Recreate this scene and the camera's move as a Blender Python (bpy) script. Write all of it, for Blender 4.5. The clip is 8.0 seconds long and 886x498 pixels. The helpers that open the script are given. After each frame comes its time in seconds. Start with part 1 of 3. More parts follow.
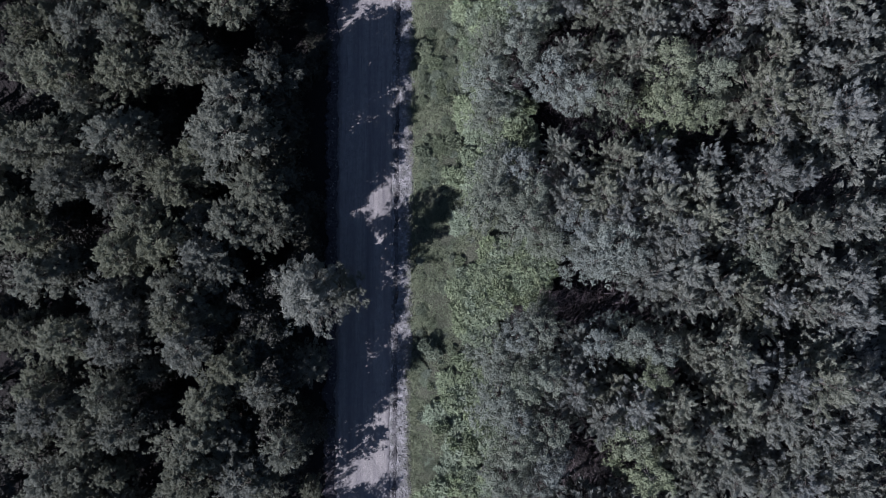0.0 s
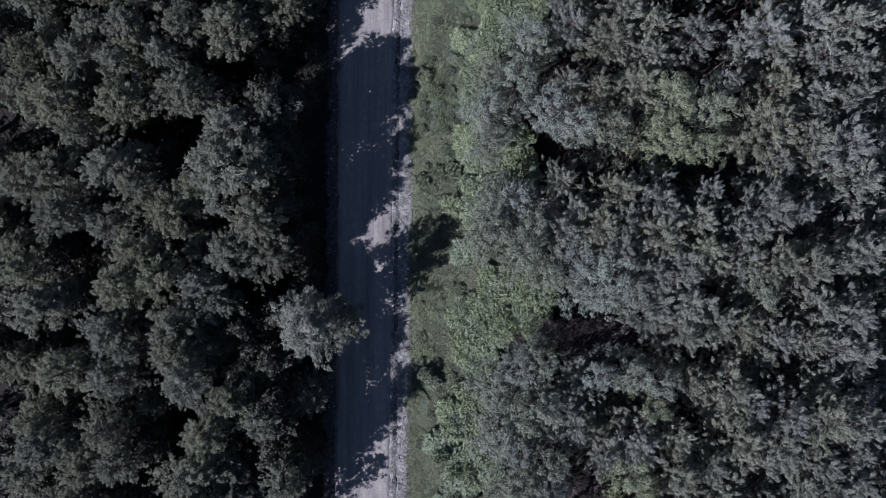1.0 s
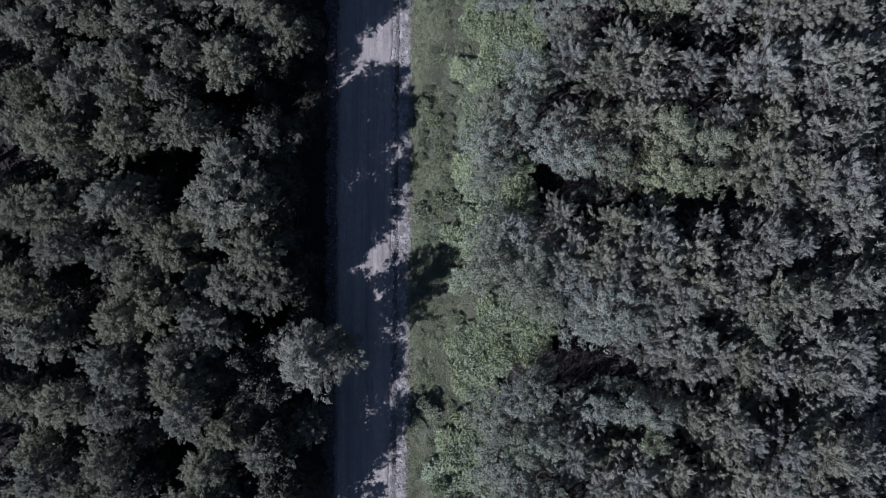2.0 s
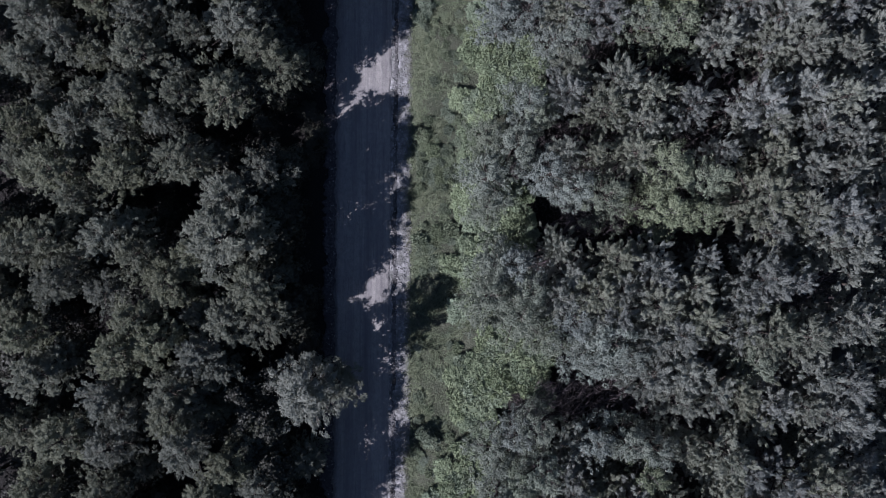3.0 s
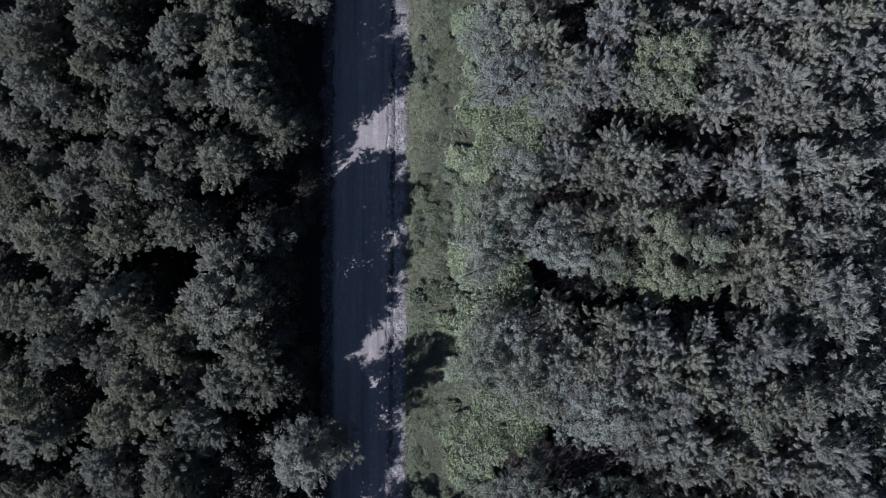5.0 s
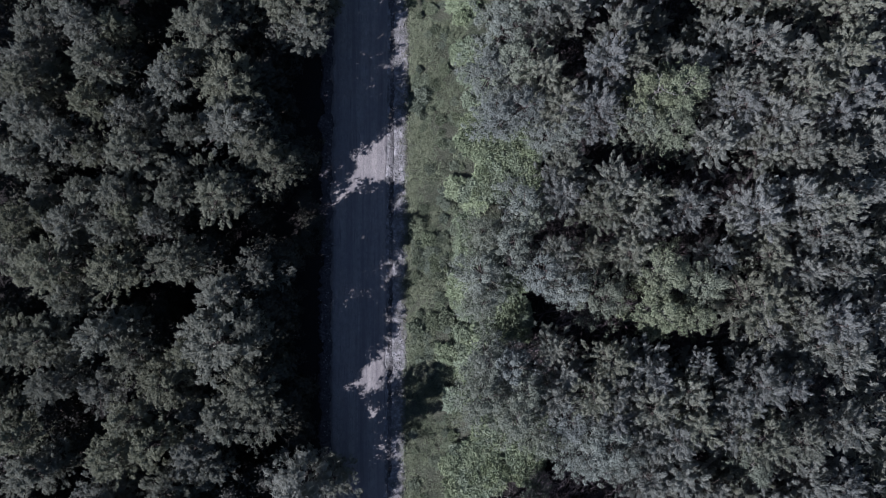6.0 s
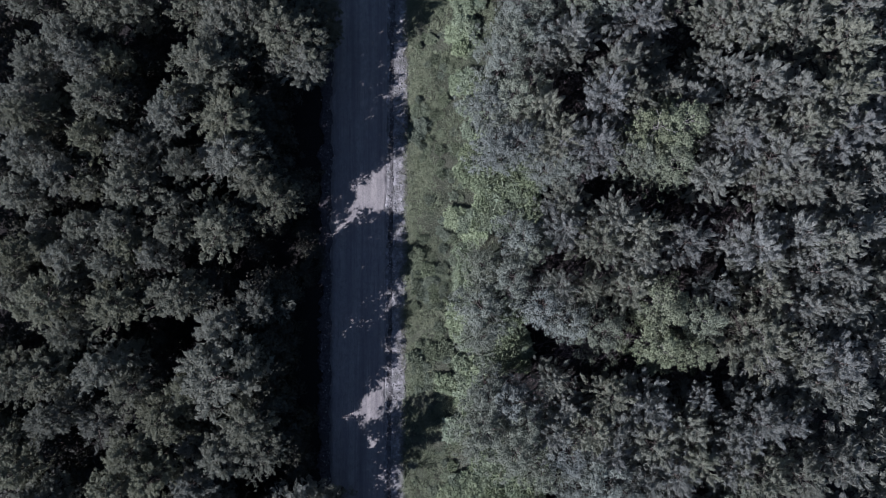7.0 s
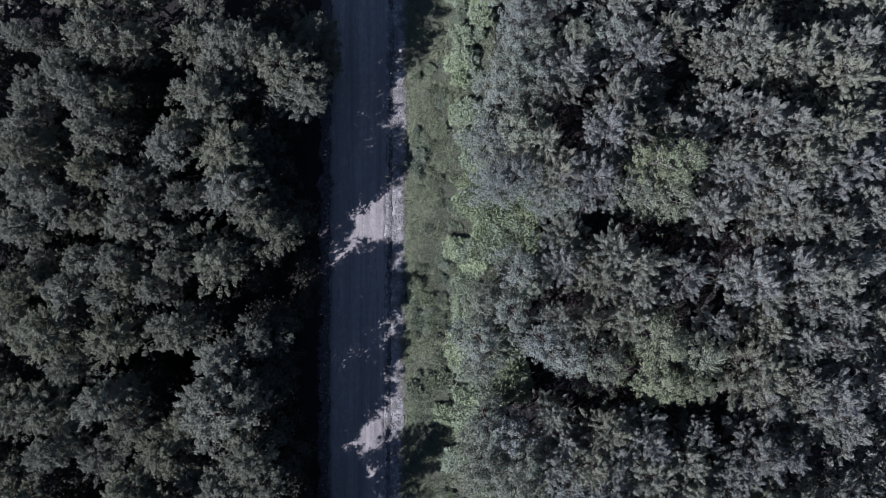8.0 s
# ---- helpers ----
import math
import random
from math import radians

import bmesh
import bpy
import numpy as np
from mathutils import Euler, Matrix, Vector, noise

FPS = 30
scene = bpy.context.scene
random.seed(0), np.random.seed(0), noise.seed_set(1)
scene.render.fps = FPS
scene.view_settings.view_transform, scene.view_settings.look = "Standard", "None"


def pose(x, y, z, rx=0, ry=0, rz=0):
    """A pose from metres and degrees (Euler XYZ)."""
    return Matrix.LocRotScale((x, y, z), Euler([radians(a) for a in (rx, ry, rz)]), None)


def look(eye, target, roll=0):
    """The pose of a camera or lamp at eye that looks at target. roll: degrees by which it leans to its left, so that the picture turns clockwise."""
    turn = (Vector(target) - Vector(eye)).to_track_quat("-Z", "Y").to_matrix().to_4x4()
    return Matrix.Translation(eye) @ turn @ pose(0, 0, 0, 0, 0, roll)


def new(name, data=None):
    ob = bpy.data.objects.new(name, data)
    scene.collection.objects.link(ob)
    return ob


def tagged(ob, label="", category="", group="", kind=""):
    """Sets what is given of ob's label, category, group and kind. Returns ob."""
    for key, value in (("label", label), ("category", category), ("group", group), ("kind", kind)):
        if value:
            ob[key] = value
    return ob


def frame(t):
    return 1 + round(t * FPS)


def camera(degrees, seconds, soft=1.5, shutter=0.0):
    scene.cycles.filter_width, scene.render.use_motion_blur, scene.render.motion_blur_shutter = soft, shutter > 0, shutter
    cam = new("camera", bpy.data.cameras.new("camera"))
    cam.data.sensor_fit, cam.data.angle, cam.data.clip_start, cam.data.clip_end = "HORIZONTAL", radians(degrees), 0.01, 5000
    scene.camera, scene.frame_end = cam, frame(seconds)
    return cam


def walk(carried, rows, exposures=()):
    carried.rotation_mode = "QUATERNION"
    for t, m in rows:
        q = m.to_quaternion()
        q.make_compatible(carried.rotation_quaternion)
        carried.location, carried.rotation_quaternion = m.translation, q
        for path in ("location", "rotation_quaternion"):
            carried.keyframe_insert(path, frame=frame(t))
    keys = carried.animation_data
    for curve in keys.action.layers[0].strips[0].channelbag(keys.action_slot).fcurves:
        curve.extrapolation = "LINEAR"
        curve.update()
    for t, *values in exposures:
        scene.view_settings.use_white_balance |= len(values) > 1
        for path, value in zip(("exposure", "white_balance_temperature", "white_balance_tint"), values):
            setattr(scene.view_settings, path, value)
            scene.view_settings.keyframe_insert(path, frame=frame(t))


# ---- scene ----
cam = camera(62.0, 8.0, 1.0)
SKY_STRENGTH, SUN_STRENGTH, STOPS, KELVIN, TINT = 0.037, 4.8, 1.5, 5680, 20.5
METRES, EYE, TILT, LEAN, TURN = 19.84, 62.0, -90.0, 0.0, 0.0
ROWS = [
    (0.0, 0.0, 0.0, 0.0, 0.0, 0.0, -0.0),
    (0.5, 0.0, 0.0001, 0.0561, 0.0, 0.01, 0.0),
    (1.0, 0.0002, 0.0001, 0.1193, -0.02, -0.0, 0.0),
    (1.5, 0.0015, 0.0001, 0.1786, -0.02, -0.01, 0.01),
    (3.0, 0.0082, 0.0002, 0.3694, -0.03, -0.05, 0.02),
    (3.5, 0.0113, 0.0003, 0.4289, -0.03, -0.07, 0.02),
    (4.0, 0.015, 0.0004, 0.4936, -0.03, -0.11, 0.03),
    (4.5, 0.0181, 0.0001, 0.5524, -0.04, -0.1, 0.03),
    (6.0, 0.026, 0.0008, 0.7455, -0.05, -0.17, 0.01),
    (6.5, 0.0276, 0.0008, 0.8061, -0.04, -0.17, 0.02),
    (7.0, 0.0283, 0.0009, 0.8728, -0.05, -0.18, 0.02),
    (7.5, 0.0299, 0.0009, 0.9338, -0.05, -0.19, 0.02),
    (8.0, 0.032, 0.0007, 0.9993, -0.06, -0.21, 0.03),
]
walk(cam, [(t, pose(0, 0, EYE, TILT, LEAN, TURN) @ pose(METRES * x, METRES * y, METRES * z, 90 + pitch, roll, yaw)) for t, x, y, z, yaw, pitch, roll in ROWS], [(0.0, STOPS, KELVIN, TINT), (7.7, STOPS, KELVIN, TINT), (8.0, STOPS + 0.17, KELVIN, TINT)])

# ---- light ----
SUN_WAY = Vector((0.82, 0.57, -0.72)).normalized()   # the way the sunlight travels
world = bpy.data.worlds.new("sky")
scene.world = world
world.use_nodes = True
sky_nodes = world.node_tree.nodes
sky = sky_nodes.new("ShaderNodeTexSky")
sky.sky_type, sky.sun_disc = "NISHITA", False
sky.air_density, sky.dust_density, sky.ozone_density = 1.2, 0.3, 1.5
sky.sun_elevation, sky.sun_rotation = radians(36), math.atan2(-SUN_WAY.x, -SUN_WAY.y)
world.node_tree.links.new(sky.outputs["Color"], sky_nodes["Background"].inputs["Color"])
sky_nodes["Background"].inputs["Strength"].default_value = SKY_STRENGTH
sun_data = bpy.data.lights.new("sun", "SUN")
sun_data.energy, sun_data.angle, sun_data.color = SUN_STRENGTH, radians(0.5), (1.0, 0.96, 0.91)
sun = new("sun", sun_data)
sun.matrix_world = look(-SUN_WAY * 120, (0, 0, 0))


# ---- materials ----
def nodes_of(name, rough=0.8, spec=0.3):
    mat = bpy.data.materials.new(name)
    mat.use_nodes = True
    tree = mat.node_tree
    shader = tree.nodes["Principled BSDF"]
    shader.inputs["Roughness"].default_value = rough
    shader.inputs["Specular IOR Level"].default_value = spec
    return mat, tree, shader


def mixed(tree, fac, a, b, blend="MIX"):
    """A colour mix; fac, a and b are sockets or values."""
    n = tree.nodes.new("ShaderNodeMix")
    n.data_type, n.blend_type = "RGBA", blend
    for socket, value in ((n.inputs[0], fac), (n.inputs[6], a), (n.inputs[7], b)):
        if isinstance(value, bpy.types.NodeSocket):
            tree.links.new(value, socket)
        elif isinstance(value, tuple):
            socket.default_value = (*value, 1)
        else:
            socket.default_value = value
    return n.outputs[2]


def noise_of(tree, scale, detail=4, stretch=(1, 1, 1), low=0.35, high=0.65, rough=0.6):
    """Noise over the thing's own metres, spread to 0..1 between low and high."""
    coord, place = tree.nodes.new("ShaderNodeTexCoord"), tree.nodes.new("ShaderNodeMapping")
    place.inputs["Scale"].default_value = stretch
    n, ramp = tree.nodes.new("ShaderNodeTexNoise"), tree.nodes.new("ShaderNodeMapRange")
    n.inputs["Scale"].default_value, n.inputs["Detail"].default_value = scale, detail
    n.inputs["Roughness"].default_value = rough
    ramp.inputs["From Min"].default_value, ramp.inputs["From Max"].default_value = low, high
    tree.links.new(coord.outputs["Object"], place.inputs["Vector"])
    tree.links.new(place.outputs["Vector"], n.inputs["Vector"])
    tree.links.new(n.outputs["Fac"], ramp.inputs["Value"])
    return ramp.outputs["Result"]


def relief(tree, shader, height, strength, distance):
    bump = tree.nodes.new("ShaderNodeBump")
    bump.inputs["Strength"].default_value, bump.inputs["Distance"].default_value = strength, distance
    tree.links.new(height, bump.inputs["Height"])
    tree.links.new(bump.outputs["Normal"], shader.inputs["Normal"])


def leaf_material(name, dark, light, other, rough=0.65, glow=0.07):
    """Leaves that vary from leaf to leaf, over the crown and from tree to tree."""
    mat, tree, shader = nodes_of(name, rough, 0.18)
    geo, info = tree.nodes.new("ShaderNodeNewGeometry"), tree.nodes.new("ShaderNodeObjectInfo")
    leaf = mixed(tree, geo.outputs["Random Per Island"], mixed(tree, 0.3, dark, light), mixed(tree, 0.95, dark, light))
    crown = mixed(tree, noise_of(tree, 0.9, 2), leaf, mixed(tree, 0.5, leaf, other))
    each = tree.nodes.new("ShaderNodeMath")
    each.operation = "MULTIPLY"
    each.inputs[1].default_value = 0.55
    tree.links.new(info.outputs["Random"], each.inputs[0])
    colour = mixed(tree, each.outputs[0], crown, other)
    spin, wrap = tree.nodes.new("ShaderNodeMath"), tree.nodes.new("ShaderNodeMath")
    spin.operation, wrap.operation = "MULTIPLY", "FRACT"
    spin.inputs[1].default_value = 7.31
    tree.links.new(info.outputs["Random"], spin.inputs[0])
    tree.links.new(spin.outputs[0], wrap.inputs[0])
    tint = mixed(tree, wrap.outputs[0], (0.975, 1.0, 0.86), (0.97, 1.0, 1.06))
    colour = mixed(tree, 1.0, colour, tint, "MULTIPLY")
    again, rest = tree.nodes.new("ShaderNodeMath"), tree.nodes.new("ShaderNodeMath")
    again.operation, rest.operation = "MULTIPLY", "FRACT"
    again.inputs[1].default_value = 13.7
    tree.links.new(info.outputs["Random"], again.inputs[0])
    tree.links.new(again.outputs[0], rest.inputs[0])
    colour = mixed(tree, 1.0, colour, mixed(tree, rest.outputs[0], (0.85, 0.85, 0.85), (1.15, 1.15, 1.15)), "MULTIPLY")
    tree.links.new(colour, shader.inputs["Base Color"])
    thin = tree.nodes.new("ShaderNodeBsdfTranslucent")
    tree.links.new(colour, thin.inputs["Color"])
    both = tree.nodes.new("ShaderNodeMixShader")
    both.inputs[0].default_value = glow
    tree.links.new(shader.outputs[0], both.inputs[1])
    tree.links.new(thin.outputs[0], both.inputs[2])
    tree.links.new(both.outputs[0], tree.nodes["Material Output"].inputs["Surface"])
    return mat


def ground_material(name, a, b, c, fine=9.0, broad=0.5, rough=0.95, bump=0.05):
    mat, tree, shader = nodes_of(name, rough, 0.15)
    small = noise_of(tree, fine, 6)
    colour = mixed(tree, noise_of(tree, broad, 3), mixed(tree, small, a, b), c)
    tree.links.new(colour, shader.inputs["Base Color"])
    relief(tree, shader, small, 0.8, bump)
    return mat


def bark_material(name, a, b):
    mat, tree, shader = nodes_of(name, 0.9, 0.2)
    grain = noise_of(tree, 6.0, 5, (3, 3, 0.5))
    tree.links.new(mixed(tree, grain, a, b), shader.inputs["Base Color"])
    relief(tree, shader, grain, 0.7, 0.03)
    return mat


PINE_LEAF = leaf_material("pine_needles", (0.0801, 0.0834, 0.0680), (0.1449, 0.1493, 0.1205), (0.1323, 0.1360, 0.1102), glow=0.6)
YOUNG_LEAF = leaf_material("young_pine_needles", (0.1179, 0.1252, 0.1127), (0.1999, 0.2061, 0.1886), (0.1898, 0.1923, 0.1694), glow=0.62)
WILLOW_LEAF = leaf_material("willow_leaves", (0.0657, 0.0738, 0.0629), (0.1177, 0.1284, 0.1123), (0.1102, 0.1206, 0.1030), glow=0.3)
BIRCH_LEAF = leaf_material("birch_leaves", (0.058, 0.07, 0.044), (0.112, 0.126, 0.085), (0.104, 0.113, 0.084), glow=0.3)
BUSH_LEAF = leaf_material("bush_leaves", (0.0652, 0.0834, 0.0521), (0.1153, 0.1379, 0.0897), (0.1066, 0.1229, 0.0815))
HERB_LEAF = leaf_material("herb_leaves", (0.0436, 0.0552, 0.0366), (0.0842, 0.0976, 0.0662), (0.0755, 0.0860, 0.0610))
GRASS_BLADE = leaf_material("grass_blades", (0.0267, 0.0358, 0.0205), (0.0727, 0.0863, 0.0511), (0.0937, 0.0993, 0.0624))
DRY_BLADE = leaf_material("dry_grass_blades", (0.0713, 0.0713, 0.0505), (0.1544, 0.1485, 0.1129), (0.1188, 0.1129, 0.0891))
# far darker than real leaves: the black of shaded gaps put into the colour
SHADE_DARK_LEAF = leaf_material("shade_dark_leaves", (0.012, 0.0135, 0.0095), (0.023, 0.0245, 0.018), (0.021, 0.02, 0.016))
PINE_BARK = bark_material("pine_bark", (0.0198, 0.0165, 0.0145), (0.066, 0.0528, 0.0462))
FALLEN_WOOD = bark_material("fallen_wood", (0.0343, 0.0277, 0.029), (0.0792, 0.0647, 0.066))
DEAD_WOOD = bark_material("dead_wood", (0.16, 0.157, 0.148), (0.29, 0.283, 0.27))
BIRCH_BARK = bark_material("birch_bark", (0.033, 0.0304, 0.0284), (0.1056, 0.099, 0.0924))
# brown floor darkened below real soil, so the shade between crowns is in its colour
DARKENED_FLOOR = ground_material("darkened_forest_floor", (0.005, 0.0043, 0.0043), (0.017, 0.0143, 0.014), (0.0085, 0.0078, 0.0072), 7.0, 0.4)
VERGE_SOIL = ground_material("verge_soil", (0.0174, 0.0215, 0.0139), (0.0378, 0.0442, 0.0290), (0.0465, 0.0488, 0.0348), 8.0, 0.7)
NEEDLE_DIRT = ground_material("needle_covered_dirt", (0.014, 0.0125, 0.0135), (0.085, 0.077, 0.083), (0.034, 0.031, 0.033), 5.0, 1.1)
DARK_EDGE = ground_material("dark_edge", (0.0066, 0.0066, 0.0073), (0.033, 0.0317, 0.0323), (0.0858, 0.0825, 0.0838), 4.0, 0.9)
STONE = ground_material("stone", (0.0924, 0.0891, 0.0911), (0.2244, 0.2178, 0.2178), (0.132, 0.1254, 0.1221), 12.0, 1.5)
SHOULDER = ground_material("shoulder_grit", (0.0858, 0.0832, 0.0845), (0.2376, 0.2297, 0.231), (0.066, 0.066, 0.0627), 4.0, 1.3)


def road_material():
    """Bleached compacted grit: coarse mottling, patches, and faint wheel tracks."""
    mat, tree, shader = nodes_of("worn_road", 0.88, 0.2)
    grain, clods = noise_of(tree, 24.0, 6), noise_of(tree, 3.2, 7, (1, 0.7, 1), 0.4, 0.62, 0.7)
    lanes = noise_of(tree, 1.5, 4, (1.0, 0.03, 1), 0.44, 0.68)
    stains = noise_of(tree, 0.8, 5, (1, 0.4, 1), 0.46, 0.7)
    colour = mixed(tree, grain, (0.092, 0.086, 0.085), (0.178, 0.166, 0.159))
    colour = mixed(tree, clods, colour, mixed(tree, 0.4, colour, (0.23, 0.215, 0.202)))
    colour = mixed(tree, lanes, colour, mixed(tree, 0.75, colour, (0.08, 0.075, 0.078)))
    colour = mixed(tree, stains, colour, mixed(tree, 0.5, colour, (0.099, 0.0937, 0.099)))
    ruts = noise_of(tree, 7.0, 5, (1.0, 0.05, 1), 0.58, 0.72)
    colour = mixed(tree, ruts, colour, mixed(tree, 0.7, colour, (0.066, 0.062, 0.066)))
    tree.links.new(colour, shader.inputs["Base Color"])
    relief(tree, shader, mixed(tree, 0.5, grain, clods), 0.7, 0.035)
    return mat


ROAD = road_material()


# ---- mesh helpers ----
def mesh_of(name, verts, faces, material):
    data = bpy.data.meshes.new(name)
    data.from_pydata(verts, [], faces)
    data.materials.append(material)
    data.update()
    return data


def part(name, data, parent, label=""):
    ob = new(name, data)
    ob.parent = parent
    return tagged(ob, label)


def unit(v):
    return v / np.maximum(np.linalg.norm(v, axis=-1, keepdims=True), 1e-9)


def tube(points, radii, sides, verts, faces):
    """A tapered tube along the points, added to verts and faces."""
    start = len(verts)
    for i, p in enumerate(points):
        a, b = points[max(i - 1, 0)], points[min(i + 1, len(points) - 1)]
        way = (Vector(b) - Vector(a)).normalized()
        x = way.orthogonal().normalized()
        y = way.cross(x)
        for k in range(sides):
            q = 2 * math.pi * k / sides
            verts.append(tuple(Vector(p) + (x * math.cos(q) + y * math.sin(q)) * radii[i]))
    for i in range(len(points) - 1):
        for k in range(sides):
            a, b = start + i * sides + k, start + i * sides + (k + 1) % sides
            faces.append((a, b, b + sides, a + sides))
    faces.append(tuple(range(len(verts) - sides, len(verts))))


# ---- ground, road and verge ----
def road_line(y):
    """How far the road's axis stands to the east at y."""
    return 0.008 * y


def strip(name, material, x0, x1, y0, y1, z, lift=0.0, ragged=0.0, step=0.5, across=10, seed=1, thick=0.3):
    """A band along the road, with uneven edges and a body of its own thickness."""
    ys = np.arange(y0, y1 + step / 2, step)
    verts, faces = [], []
    for y in ys:
        left = x0 + ragged * (noise.noise((y * 0.7, seed, 0)) + 0.6 * noise.noise((y * 2.9, seed, 3)))
        right = x1 + ragged * (noise.noise((y * 0.7, seed, 7)) + 0.6 * noise.noise((y * 2.9, seed, 9)))
        for k in range(across + 1):
            u = k / across
            x = left + (right - left) * u + road_line(y)
            edge = math.sin(math.pi * u)
            verts.append((x, y, z + lift * min(1, edge * 1.6) * (1 + 0.5 * noise.noise((x * 0.5, y * 0.5, seed)))))
    row = across + 1
    for i in range(len(ys) - 1):
        for k in range(across):
            a = i * row + k
            faces.append((a, a + 1, a + row + 1, a + row))
    top = len(verts)
    rim = [k for k in range(row)] + [i * row + across for i in range(1, len(ys))]
    rim += [(len(ys) - 1) * row + k for k in range(across - 1, -1, -1)] + [i * row for i in range(len(ys) - 2, 0, -1)]
    for k in rim:
        verts.append((verts[k][0], verts[k][1], z - thick))
    for i in range(len(rim)):
        j = (i + 1) % len(rim)
        faces.append((rim[j], rim[i], top + i, top + j))
    ob = new(name, mesh_of(name, verts, faces, material))
    for poly in ob.data.polygons:
        poly.use_smooth = poly.index < (len(ys) - 1) * across
    return ob


def build_ground():
    """One sheet to the horizon, finely uneven near the road."""
    near = list(np.arange(-60, 61, 1.5))
    xs = [-2500, -800, -250, -110] + near + [110, 250, 800, 2500]
    verts = []
    for y in xs:
        for x in xs:
            px, py = x, y + 10
            calm = min(1, max(0, (abs(px + 6) - 4) / 4))
            z = calm * 0.22 * noise.noise((px * 0.35, py * 0.35, 0)) - 0.03 if abs(x) <= 60 and abs(y) <= 60 else -0.03
            verts.append((px, py, z))
    n = len(xs)
    faces = [(i * n + j, i * n + j + 1, (i + 1) * n + j + 1, (i + 1) * n + j) for i in range(n - 1) for j in range(n - 1)]
    ob = new("ground", mesh_of("ground", verts, faces, DARKENED_FLOOR))
    for poly in ob.data.polygons:
        poly.use_smooth = True
    tagged(ob, "forest floor of needles and leaf litter, coloured near-black for shade", "ground", kind="structure")


build_ground()
tagged(strip("road", ROAD, -8.95, -4.15, -40, 60, 0.06, 0.05, 0.3, 0.15, 12, 2), "pale worn narrow road of compacted grit with wheel tracks", "road", kind="structure")
tagged(strip("road_shoulder_east", SHOULDER, -4.6, -2.4, -40, 60, 0.045, 0.04, 0.16, 0.2, 8, 3), "pale loose gravel shoulder beside the road", "shoulder", kind="structure")
tagged(strip("road_edge_strip", DARK_EDGE, -4.14, -3.7, -40, 60, 0.075, 0.02, 0.2, 0.12, 4, 11), "thin dark ragged strip along the road's edge", "dirt", kind="structure")
tagged(strip("road_shoulder_west", NEEDLE_DIRT, -9.85, -8.4, -40, 60, 0.04, 0.02, 0.5, 0.15, 8, 5), "dark dirt shoulder under the trees", "shoulder", kind="structure")
tagged(strip("verge", VERGE_SOIL, -2.6, 5.5, -40, 60, 0.03, 0.45, 0.32, 0.25, 16, 4), "low grassy bank between road and wood", "verge", kind="structure")


# ---- trees ----
TREE_H, TREE_R = 10.0, 2.2


def limbs_of(rng, count, low, top_power, reach, rise, blunt=0.6, high=0.97):
    """Limbs of a crown: where each leaves the trunk and where it ends."""
    out = []
    turn = rng.uniform(0, 6.28)
    lobes = rng.uniform(0, 6.28, 3)
    for i in range(count):
        u = (i + rng.uniform(0.1, 0.9)) / count
        turn += 2.4 + rng.normal(0, 0.25)
        wide = 1 + 0.22 * math.sin(2 * turn + lobes[0]) + 0.16 * math.sin(3 * turn + lobes[1]) + 0.12 * math.sin(5 * turn + lobes[2])
        r = TREE_R * reach * (1 - u ** top_power) ** blunt * wide * rng.uniform(0.62, 1.2) * min(1, 0.75 + u) + 0.12
        z = TREE_H * (low + (high - low) * u)
        foot = Vector((0, 0, z - r * rise))
        tip = Vector((r * math.cos(turn), r * math.sin(turn), z + rng.normal(0, 0.12)))
        out.append((foot, tip))
    return out


def trunk_mesh(rng, limbs, bark, thick=0.13):
    verts, faces = [], []
    lean = rng.normal(0, 0.08, (4, 2))
    lean[0] = 0
    pts = [(lean[i][0], lean[i][1], z) for i, z in enumerate((-0.3, TREE_H * 0.3, TREE_H * 0.65, TREE_H * 0.97))]
    tube(pts, (thick * 1.35, thick, thick * 0.62, 0.02), 8, verts, faces)
    for foot, tip in limbs:
        mid = foot.lerp(tip, 0.55) + Vector((0, 0, -0.04 * (tip - foot).length))
        size = 0.018 + 0.012 * (tip - foot).length
        tube([foot, mid, foot.lerp(tip, 0.9) - Vector((0, 0, 0.08))], (size, size * 0.7, 0.008), 3, verts, faces)
    data = mesh_of("trunk", verts, faces, bark)
    for poly in data.polygons:
        poly.use_smooth = True
    return data


def blades(rng, base, way, face, length, width):
    """Slim three-cornered needles, each lying so that its flat side looks as near as may be to face."""
    way = unit(way)
    side = unit(np.cross(way, face))
    n = len(base)
    length, width = np.broadcast_to(length, n)[:, None], np.broadcast_to(width, n)[:, None]
    v = np.stack([base - side * width / 2, base + side * width / 2, base + way * length], 1).reshape(-1, 3)
    return v, np.arange(3 * n).reshape(-1, 3)


